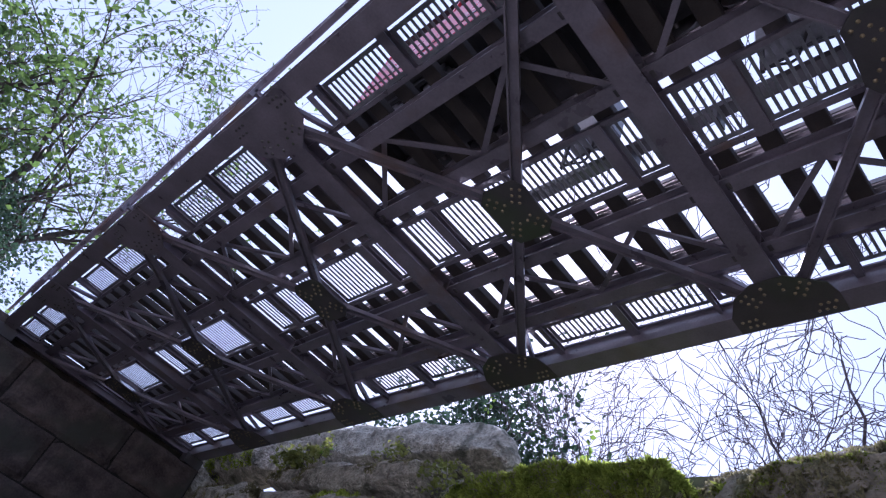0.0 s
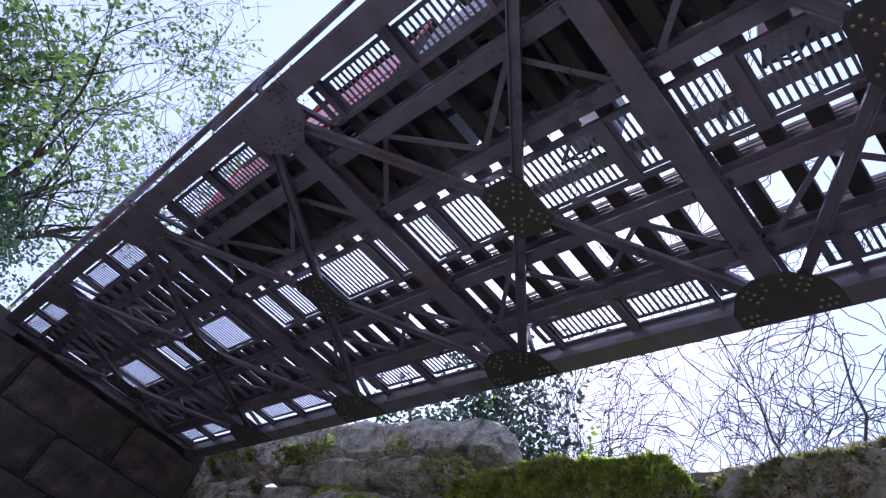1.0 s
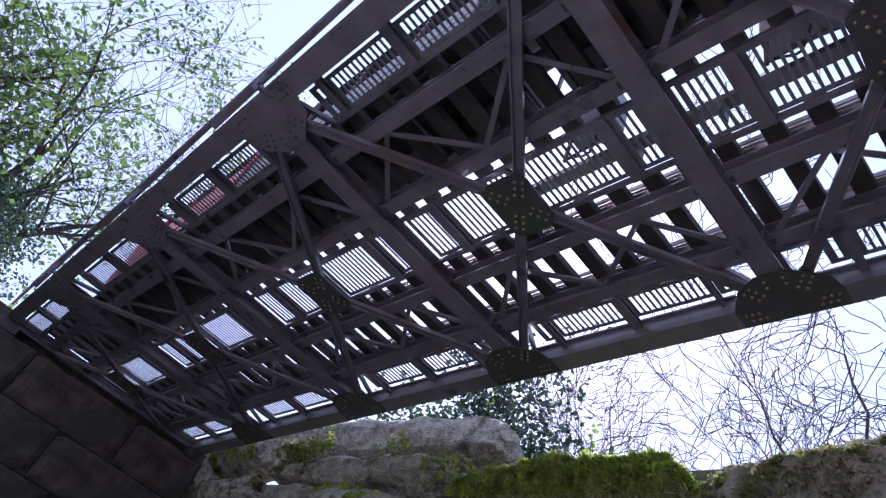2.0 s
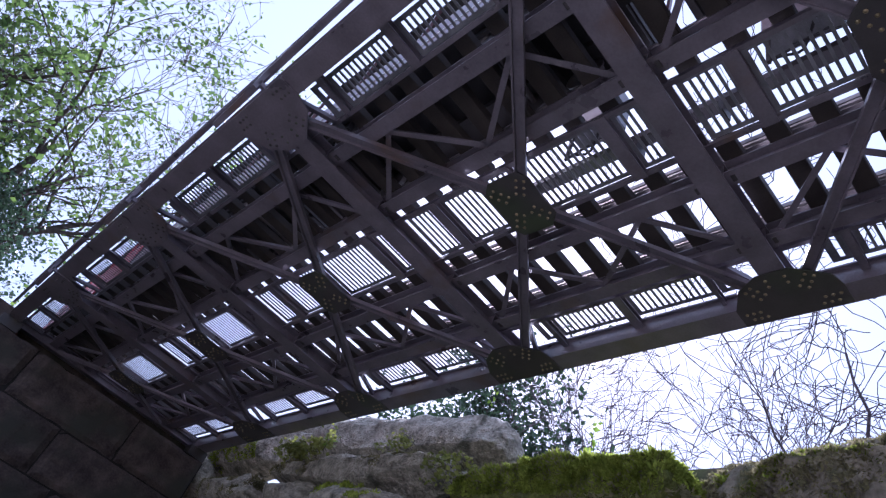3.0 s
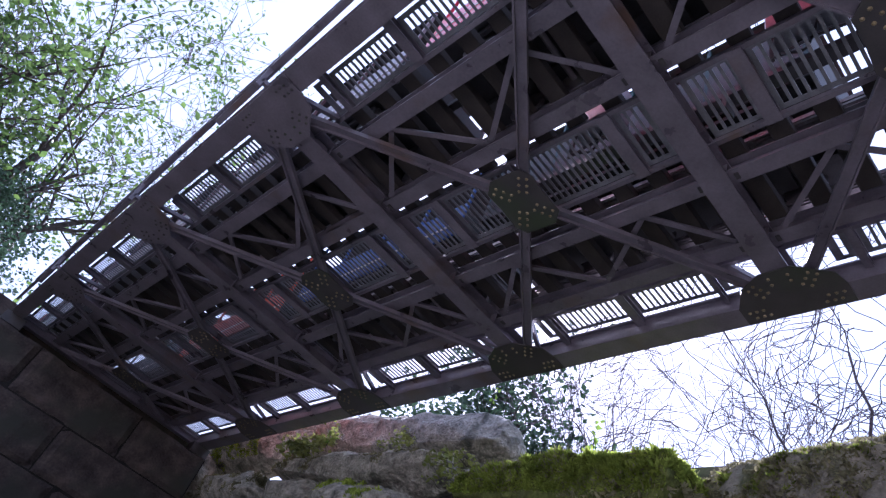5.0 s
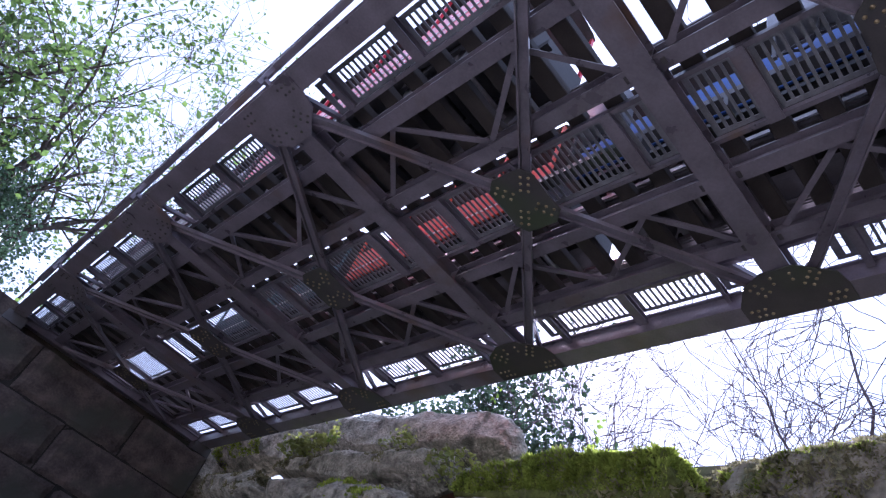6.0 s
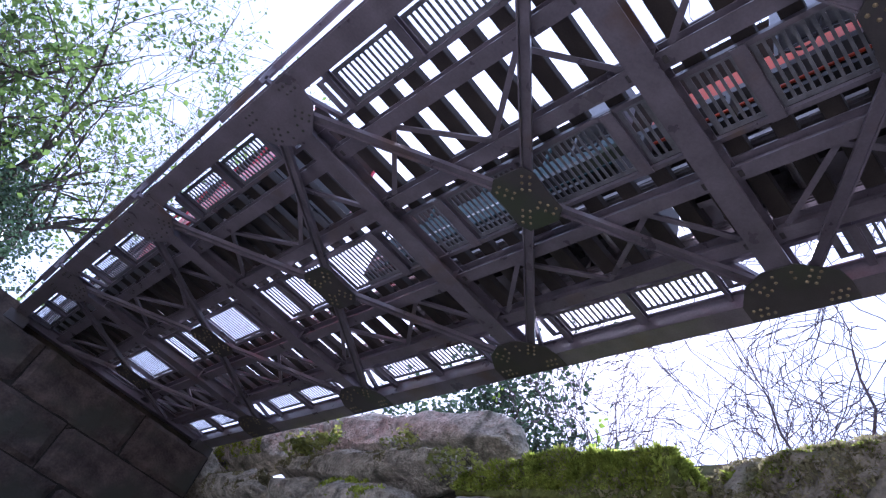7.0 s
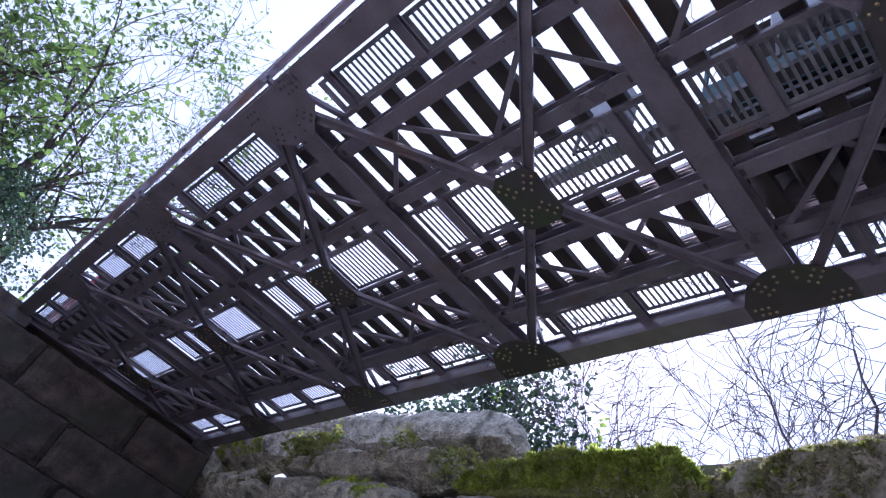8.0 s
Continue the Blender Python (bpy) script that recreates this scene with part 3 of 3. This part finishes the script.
def grow(wood, p, d, length, r, depth, rng, ends, bend=0.35, lift=0.12, split=(2, 3), shrink=0.72, sides=5, droop=0.0, thin=0.004):
    """One limb and, from points along it, the limbs that it carries."""
    k = 7 if depth > 2 else 4
    pts, radii = [p], [r]
    q, v = p.copy(), d.copy()
    for i in range(k):
        v = (v + Vector((rng.gauss(0, bend), rng.gauss(0, bend), rng.gauss(lift - droop, bend))) * 0.4).normalized()
        q = q + v * length / k
        pts.append(q.copy())
        radii.append(max(r * (1 - 0.5 * (i + 1) / k), thin))
    tube(wood[0] if depth > 2 else wood[1], pts, radii, max(3, sides))
    if depth <= 1:
        ends.extend(pts[1:])
    if depth == 0:
        return
    for c in range(rng.randint(*split) + (1 if depth > 2 else 0)):
        i = rng.randint(1, k) if c else k
        w = (v + Vector((rng.gauss(0, 1), rng.gauss(0, 1), rng.gauss(lift * 2, 0.8))) * 0.75).normalized()
        grow(wood, pts[i], w, length * rng.uniform(shrink - 0.14, shrink + 0.1), radii[i] * rng.uniform(0.5, 0.75), depth - 1, rng, ends, bend, lift, split, shrink, sides - 1, droop, thin)


def tree(name, base, stems, height, radius, depth, seed, label, category, leaves=0, leaf_size=(0.07, 0.13), clump=0.22, mat=None, bark=BARK, lean=(0, 0), fan=0.35,
         bend=0.35, split=(2, 3), shrink=0.72, group="", thin=0.004):
    rng = random.Random(seed)
    x, y = base
    e = empty(name, (0, 0, 0), label, category, group)
    wood, ends = (bmesh.new(), bmesh.new()), []
    for s in range(stems):
        d = Vector((lean[0] + rng.gauss(0, fan if stems > 1 else 0.06), lean[1] + rng.gauss(0, fan if stems > 1 else 0.06), 1)).normalized()
        b = Vector((x + rng.uniform(-0.15, 0.15) * (stems > 1), y + rng.uniform(-0.15, 0.15) * (stems > 1), ground_height(x, y) - 0.15))
        grow(wood, b, d, height * rng.uniform(0.36, 0.5), radius * rng.uniform(0.7, 1), depth, rng, ends, bend, 0.12, split, shrink, 7, 0.0, thin)
    for w, what in zip(wood, ("trunk", "fine_branchwork")):
        me = bpy.data.meshes.new(what)
        w.to_mesh(me)
        w.free()
        me.materials.append(bark)
        me.shade_smooth()
        tagged(part(what, me, bark, e), kind="stuff" if what != "trunk" else "")
    if leaves:
        bm = bmesh.new()
        for _ in range(leaves):
            p = rng.choice(ends)
            c = p + Vector((rng.gauss(0, clump), rng.gauss(0, clump), rng.gauss(0, clump)))
            leaf(bm, c, rng.uniform(*leaf_size), rng)
        me = bpy.data.meshes.new("crown")
        bm.to_mesh(me)
        bm.free()
        me.materials.append(mat)
        part("crown", me, mat, e)
    return e


LEAFY = "leafy green tree beside the bridge"
SPARSE = "tall tree with dark limbs and sparse young leaves"
tree("leafy_tree", (-2.3, 13.6), 1, 11.0, 0.17, 5, 21, SPARSE, "tree", 1100, (0.10, 0.18), 0.12, LEAF, shrink=0.74, thin=0.008)
tree("leafy_tree", (-1.5, 15.0), 1, 11.5, 0.16, 5, 28, SPARSE, "tree", 1100, (0.10, 0.18), 0.12, LEAF, shrink=0.74, thin=0.008)
tree("leafy_tree", (-3.6, 14.2), 2, 7.5, 0.16, 5, 22, LEAFY, "tree", 3000, (0.12, 0.22), 0.2, LEAF)
tree("leafy_tree", (-1.4, 17.5), 1, 8.5, 0.15, 5, 23, LEAFY, "tree", 2000, (0.12, 0.2), 0.2, LEAF)
tree("leafy_tree", (-4.6, 13.2), 1, 10.0, 0.18, 5, 24, LEAFY, "tree", 1700, (0.12, 0.22), 0.2, LEAF)
tree("evergreen_tree", (-2.8, 18.5), 3, 6.0, 0.12, 4, 25, "dense dark evergreen behind the wall", "tree", 7000, (0.10, 0.17), 0.2, LEAF_DARK)
tree("evergreen_shrub", (-1.9, 13.4), 4, 3.4, 0.06, 3, 26, "dark green shrub above the stone wall", "shrub", 4000, (0.07, 0.13), 0.2, LEAF_DARK)
tree("evergreen_tree", (-5.6, 17.5), 3, 9.0, 0.14, 4, 27, "dense dark evergreen behind the wall", "tree", 6000, (0.10, 0.17), 0.2, LEAF_DARK)

BARE = "bare many-stemmed tree with fine spreading twigs"
for i, (bx, by, n, h, ln) in enumerate(((10.0, -0.2, 2, 6.4, (0, 0.1)), (9.2, 0.7, 1, 5.6, (0, 0.1)), (11.0, 2.6, 2, 3.8, (-0.1, 0.2)), (9.3, 4.5, 1, 4.4, (0, 0.1)), (11.8, 5.6, 2, 4.4, (0, 0)),
                                        (12.8, 0.9, 2, 6.4, (0, 0.1)), (10.2, 6.2, 1, 5.6, (0, 0)), (13.2, 3.4, 2, 4.0, (-0.1, 0)), (9.5, 5.7, 1, 5.2, (0, 0)), (10.3, 7.2, 2, 5.2, (0, -0.1)),
                                        (9.0, 2.4, 1, 3.2, (0, -0.2)))):
    tree("bare_tree", (bx, by), n, h * 1.3, 0.038, 5, 40 + i, BARE, "tree", bark=TWIG, lean=ln, fan=0.45, bend=0.7, split=(2, 2), shrink=0.74, group="bare trees on the bank", thin=0.008)
tree("evergreen_shrub", (8.0, 7.4), 4, 4.0, 0.07, 4, 61, "dark blue-green evergreen shrub behind the boulders", "shrub", 5200, (0.10, 0.18), 0.34, LEAF_DARK)
tree("evergreen_shrub", (8.6, 10.0), 4, 3.6, 0.07, 4, 62, "dark blue-green evergreen shrub behind the boulders", "shrub", 3600, (0.10, 0.18), 0.3, LEAF_DARK)


def seedling(at, height, leaves, size, seed, label):
    rng = random.Random(seed)
    e = empty("seedling", at, label, "plant", "seedlings on the boulders")
    bm = bmesh.new()
    top = Vector((rng.gauss(0, 0.06), rng.gauss(0, 0.06), height))
    pts = [top * (i / 4) + Vector((rng.gauss(0, 0.01), rng.gauss(0, 0.01), 0)) for i in range(5)]
    tube(bm, pts, [0.008, 0.007, 0.006, 0.005, 0.003], 5)
    part("stem", bm, BARK, e)
    for i in range(leaves):
        bm = bmesh.new()
        leaf(bm, pts[min(4, 2 + i % 3)] + Vector((rng.gauss(0, 0.03), rng.gauss(0, 0.03), rng.gauss(0, 0.03))), size * rng.uniform(0.7, 1.2), rng, 1.0)
        part("leaf", bm, LEAF_LIGHT, e)


seedling((5.35, 2.75, 5.60), 0.75, 14, 0.10, 1, "young sapling with pale green spring leaves")
seedling((5.25, 3.3, 5.62), 0.3, 9, 0.11, 2, "young sapling with pale green spring leaves")
seedling((4.78, 7.75, 6.24), 0.32, 12, 0.12, 3, "small plant with pale green leaves between boulders")
seedling((5.75, 5.2, 7.2), 0.45, 8, 0.09, 4, "young sapling with pale green spring leaves")


def ivy(at, spread_xyz, count, size, seed, label):
    """A low clump of small leaves lying over the edge of a boulder."""
    rng = random.Random(seed)
    e = empty("ivy_clump", at, label, "plant", "plants on the boulders")
    stems, leaves = bmesh.new(), bmesh.new()
    for _ in range(count // 9):
        tip = Vector((rng.gauss(0, spread_xyz[0]), rng.gauss(0, spread_xyz[1]), rng.gauss(0, spread_xyz[2])))
        tube(stems, [Vector((0.16, tip.y, tip.z - 0.02)), tip + Vector((0.06, 0, 0.02)), tip], [0.004, 0.003, 0.002], 4)
        for _ in range(9):
            leaf(leaves, tip + Vector((rng.gauss(0, 0.05), rng.gauss(0, 0.06), rng.gauss(0, 0.035))), rng.uniform(*size), rng, 0.8)
    tagged(part("stems", stems, BARK, e), kind="stuff")
    me = bpy.data.meshes.new("leaves")
    leaves.to_mesh(me)
    leaves.free()
    me.materials.append(IVY)
    tagged(part("leaves", me, IVY, e), kind="stuff")


ivy((4.74, 8.45, 6.36), (0.07, 0.42, 0.07), 520, (0.07, 0.13), 71, "yellow-green ivy hanging over a grey boulder")
ivy((4.85, 5.75, 6.20), (0.08, 0.25, 0.05), 120, (0.05, 0.10), 72, "thin yellow-green ivy on a rough boulder")
ivy((4.80, 4.45, 5.62), (0.08, 0.20, 0.12), 200, (0.05, 0.10), 73, "yellow-green ivy at the end of the mossy boulder")


# ---- the trains ----
def wheel_mesh():
    bm = bmesh.new()
    disc(bm, (0, 0, 0), (1, 0, 0), 0.17, 0.05, 20)
    disc(bm, (0.03, 0, 0), (1, 0, 0), 0.195, 0.014, 20)
    disc(bm, (-0.03, 0, 0), (1, 0, 0), 0.06, 0.03, 12)
    return mesh("wheel", bm, RAIL)


WHEEL = wheel_mesh()


def vehicle(name, length, paint, trim, label, category, wide=0.62, loco=False):
    """A narrow-gauge vehicle; its middle stands over x = 0, its front end at y = 0 and the rest behind, rail top at z = 0."""
    e = empty(name, (0, 0, 0), label, category)
    y0, y1 = -length + 0.2, -0.2
    bm = bmesh.new()
    for x in (-0.22, 0.22):
        box(bm, x - 0.035, x + 0.035, y0, y1, 0.26, 0.36)
    for k in range(5):
        y = y0 + (y1 - y0) * k / 4
        box(bm, -0.5, 0.5, y - 0.03 if k else y, y + 0.03 if k < 4 else y, 0.27, 0.35) if 0 < k < 4 else box(bm, -0.52, 0.52, min(y, y + (0.06 if k == 0 else -0.06)), max(y, y + (0.06 if k == 0 else -0.06)), 0.24, 0.36)
    part("underframe", bm, CHASSIS, e)
    bm = bmesh.new()
    box(bm, -wide, wide, y0, y1, 0.36, 0.40)
    part("floor_panel", bm, CHASSIS, e)
    for b in (0.2, 0.8):
        yb = y0 + (y1 - y0) * b
        bm = bmesh.new()
        for x in (-0.46, 0.46):
            box(bm, x - 0.02, x + 0.02, yb - 0.42, yb + 0.42, 0.12, 0.24)
        box(bm, -0.44, 0.44, yb - 0.06, yb + 0.06, 0.16, 0.25)
        part("bogie_frame", bm, CHASSIS, e)
        for dy in (-0.28, 0.28):
            for s in (-1, 1):
                w = part("wheel", WHEEL, RAIL, e)
                w.matrix_basis = pose(s * 0.39, yb + dy, 0.17, 0, 0, 180 if s > 0 else 0)
            bm = bmesh.new()
            disc(bm, (0, yb + dy, 0.17), (1, 0, 0), 0.03, 0.72, 10)
            part("axle", bm, RAIL, e)
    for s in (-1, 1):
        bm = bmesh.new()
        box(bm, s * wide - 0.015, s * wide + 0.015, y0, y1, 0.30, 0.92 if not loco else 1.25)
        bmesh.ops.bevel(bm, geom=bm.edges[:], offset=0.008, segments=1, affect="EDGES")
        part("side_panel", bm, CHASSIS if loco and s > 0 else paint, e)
        bm = bmesh.new()
        box(bm, s * (wide + 0.012) - 0.01, s * (wide + 0.012) + 0.01, y0 + 0.1, y1 - 0.1, 0.5, 0.54)
        part("trim_strip", bm, trim, e)
        bm = bmesh.new()
        box(bm, s * (wide - 0.06) - 0.05, s * (wide - 0.06) + 0.05, y0 + 0.3, y1 - 0.3, 0.2, 0.26)
        part("footboard", bm, CHASSIS, e)
    for y in (y0, y1):
        bm = bmesh.new()
        box(bm, -wide, wide, y - 0.015, y + 0.015, 0.3, 0.75 if not loco else 1.3)
        part("end_panel", bm, CHASSIS, e)
        bm = bmesh.new()
        s = 1 if y == y1 else -1
        box(bm, -0.04, 0.04, min(y, y + s * 0.2), max(y, y + s * 0.2), 0.24, 0.32)
        part("coupling", bm, CHASSIS, e)
    if loco:
        bm = bmesh.new()
        disc(bm, (0, (y0 + y1) / 2 + 0.6, 0.9), (0, 1, 0), 0.4, length * 0.55, 24)
        part("boiler", bm, paint, e)
        bm = bmesh.new()
        box(bm, -0.3, 0.3, y0 + 0.3, y1 - 0.5, 0.12, 0.3)
        part("ash_pan", bm, CHASSIS, e)
    else:
        n = max(2, int(length / 0.85))
        for k in range(n):
            y = y0 + (y1 - y0) * (k + 0.5) / n
            bm = bmesh.new()
            box(bm, -wide + 0.05, wide - 0.05, y - 0.18, y + 0.18, 0.4, 0.66)
            box(bm, -wide + 0.05, wide - 0.05, y - 0.2, y - 0.14, 0.66, 1.0)
            part("bench", bm, CHASSIS, e)
    bm = bmesh.new()
    prof = [(wide * 1.04 * math.cos(a), 1.62 + 0.14 * math.sin(a)) for a in (math.pi * k / 8 for k in range(9))]
    ring = [[bm.verts.new((x, y, z + dz)) for x, z in prof] for y in (y0, y1) for dz in (0, 0.02)]
    for i in range(8):
        bm.faces.new((ring[0][i], ring[0][i + 1], ring[2][i + 1], ring[2][i]))
        bm.faces.new((ring[1][i], ring[1][i + 1], ring[3][i + 1], ring[3][i]))
    part("roof", bm, ROOF, e)
    for s in (-1, 1):
        for k in range(5):
            y = y0 + 0.03 + (y1 - y0 - 0.06) * k / 4
            bm = bmesh.new()
            box(bm, s * wide - 0.018, s * wide + 0.018, y - 0.018, y + 0.018, 0.6, 1.64)
            part("roof_post", bm, paint, e)
    return e


# Each vehicle: the train's own place of its front end behind the train's front.
def build_trains():
    runs = []
    at = 0.0
    for ln, paint, trim, label, loco in ((4.8, RED, CHASSIS, "red narrow-gauge locomotive with a black frame", True), (4.8, GREY, CREAM, "maroon open passenger carriage with a dark roof", False),
                                         (4.8, GREY, CREAM, "maroon open passenger carriage with a dark roof", False), (4.8, GREY, CREAM, "maroon open passenger carriage with a dark roof", False),
                                         (4.8, RED, CREAM, "red open passenger carriage with a dark roof", False)):
        v = vehicle("locomotive" if loco else "passenger_carriage", ln, paint, trim, label, "locomotive" if loco else "carriage", loco=loco)
        runs.append((v, TRACKS[0], 1, at))
        at += ln
    at = 0.0
    for ln, paint, trim, label, loco in ((4.1, TEAL, CHASSIS, "dark teal narrow-gauge locomotive with a black frame", True), (4.1, BLUE, CREAM, "blue open passenger carriage with a dark roof", False),
                                         (4.1, ORANGE, CREAM, "orange-red open passenger carriage with a dark roof", False), (4.45, TEAL, CREAM, "dark teal open passenger carriage with a dark roof", False)):
        v = vehicle("locomotive" if loco else "passenger_carriage", ln, paint, trim, label, "locomotive" if loco else "carriage", loco=loco)
        runs.append((v, TRACKS[1], -1, at))
        at += ln
    return runs


# ---- on the middle walkway ----
def build_walkway_gear():
    e = empty("cable_trough", (2.36, 0, BZ), "dark steel cable trough along the middle walkway", "cable trough")
    bm = bmesh.new()
    profile_y(bm, [(-0.06, 0.40), (0.06, 0.40), (0.06, 0.48), (0.05, 0.48), (0.05, 0.41), (-0.05, 0.41), (-0.05, 0.48), (-0.06, 0.48)], Y_NEAR, 1.75)
    part("trough", bm, STEEL_DARK, e)
    for k in NODES:
        for y in [v for v in (k + 0.46, k + 1.68, k + 2.9) if v < 1.74]:
            bm = bmesh.new()
            box(bm, -0.07, 0.07, y - 0.02, y + 0.02, 0.2285, 0.40)
            part("bracket", bm, STEEL_DARK, e)
    for y, w, h in ((0.85, 0.5, 0.5), (-1.05, 0.62, 0.6)):
        e = empty("trackside_cabinet", (2.2, y, BZ + 0.228), "grey steel trackside cabinet on a braced stand", "cabinet", "trackside cabinets")
        bm = bmesh.new()
        box(bm, -0.12, 0.1, -w / 2, w / 2, 0.4, 0.4 + h)
        bmesh.ops.bevel(bm, geom=bm.edges[:], offset=0.015, segments=1, affect="EDGES")
        part("body", bm, GRATE, e)
        for s in (-1, 1):
            bm = bmesh.new()
            bar(bm, (-0.1, s * w * 0.42, 0), (-0.1, s * w * 0.42, 0.4), 0.03, 0.03, (0, 1, 0))
            part("leg", bm, STEEL_DARK, e)
            bm = bmesh.new()
            bar(bm, (-0.1, s * w * 0.42, 0.02), (0.05, -s * w * 0.2, 0.4), 0.022, 0.022, (0, 1, 0))
            part("stay", bm, STEEL_DARK, e)
        bm = bmesh.new()
        tube(bm, [Vector((-0.1 + 0.12 * math.sin(a), -0.1 + 0.1 * a, 0.4 - 0.12 * a + 0.03 * math.sin(3 * a))) for a in (0, 0.5, 1, 1.5, 2, 2.6, 3.1)], [0.012] * 7, 6)
        part("cable", bm, CHASSIS, e)


build_walkway_gear()
RUNS = build_trains()
TOP = BZ + DECK + 0.194


# Seconds and the place of each train's front along the bridge.
AWAY = ((0, 3.1), (1, 6.9), (2, 10.6), (3, 14.2), (4, 17.8), (5, 21.3), (6, 24.8), (6.4, 26.2), (6.8, 27.7), (7.2, 29.8), (7.6, 33.2), (8, 37.2))
HERE = ((0, 43.4), (1, 34.4), (2, 25.4), (3, 16.4), (3.6, 11.0), (4, 7.4), (4.4, 3.8), (4.7, 1.3), (5.1, -1.8), (5.5, -4.1), (6, -6.5), (7, -11.45), (8, -16.4))


def motions():
    for v, x, way, back in RUNS:
        if way > 0:
            walk(v, [(t, pose(x, y - back, TOP)) for t, y in AWAY])
        else:
            walk(v, [(t, pose(x, y + back, TOP, 0, 0, 180)) for t, y in HERE])


motions()
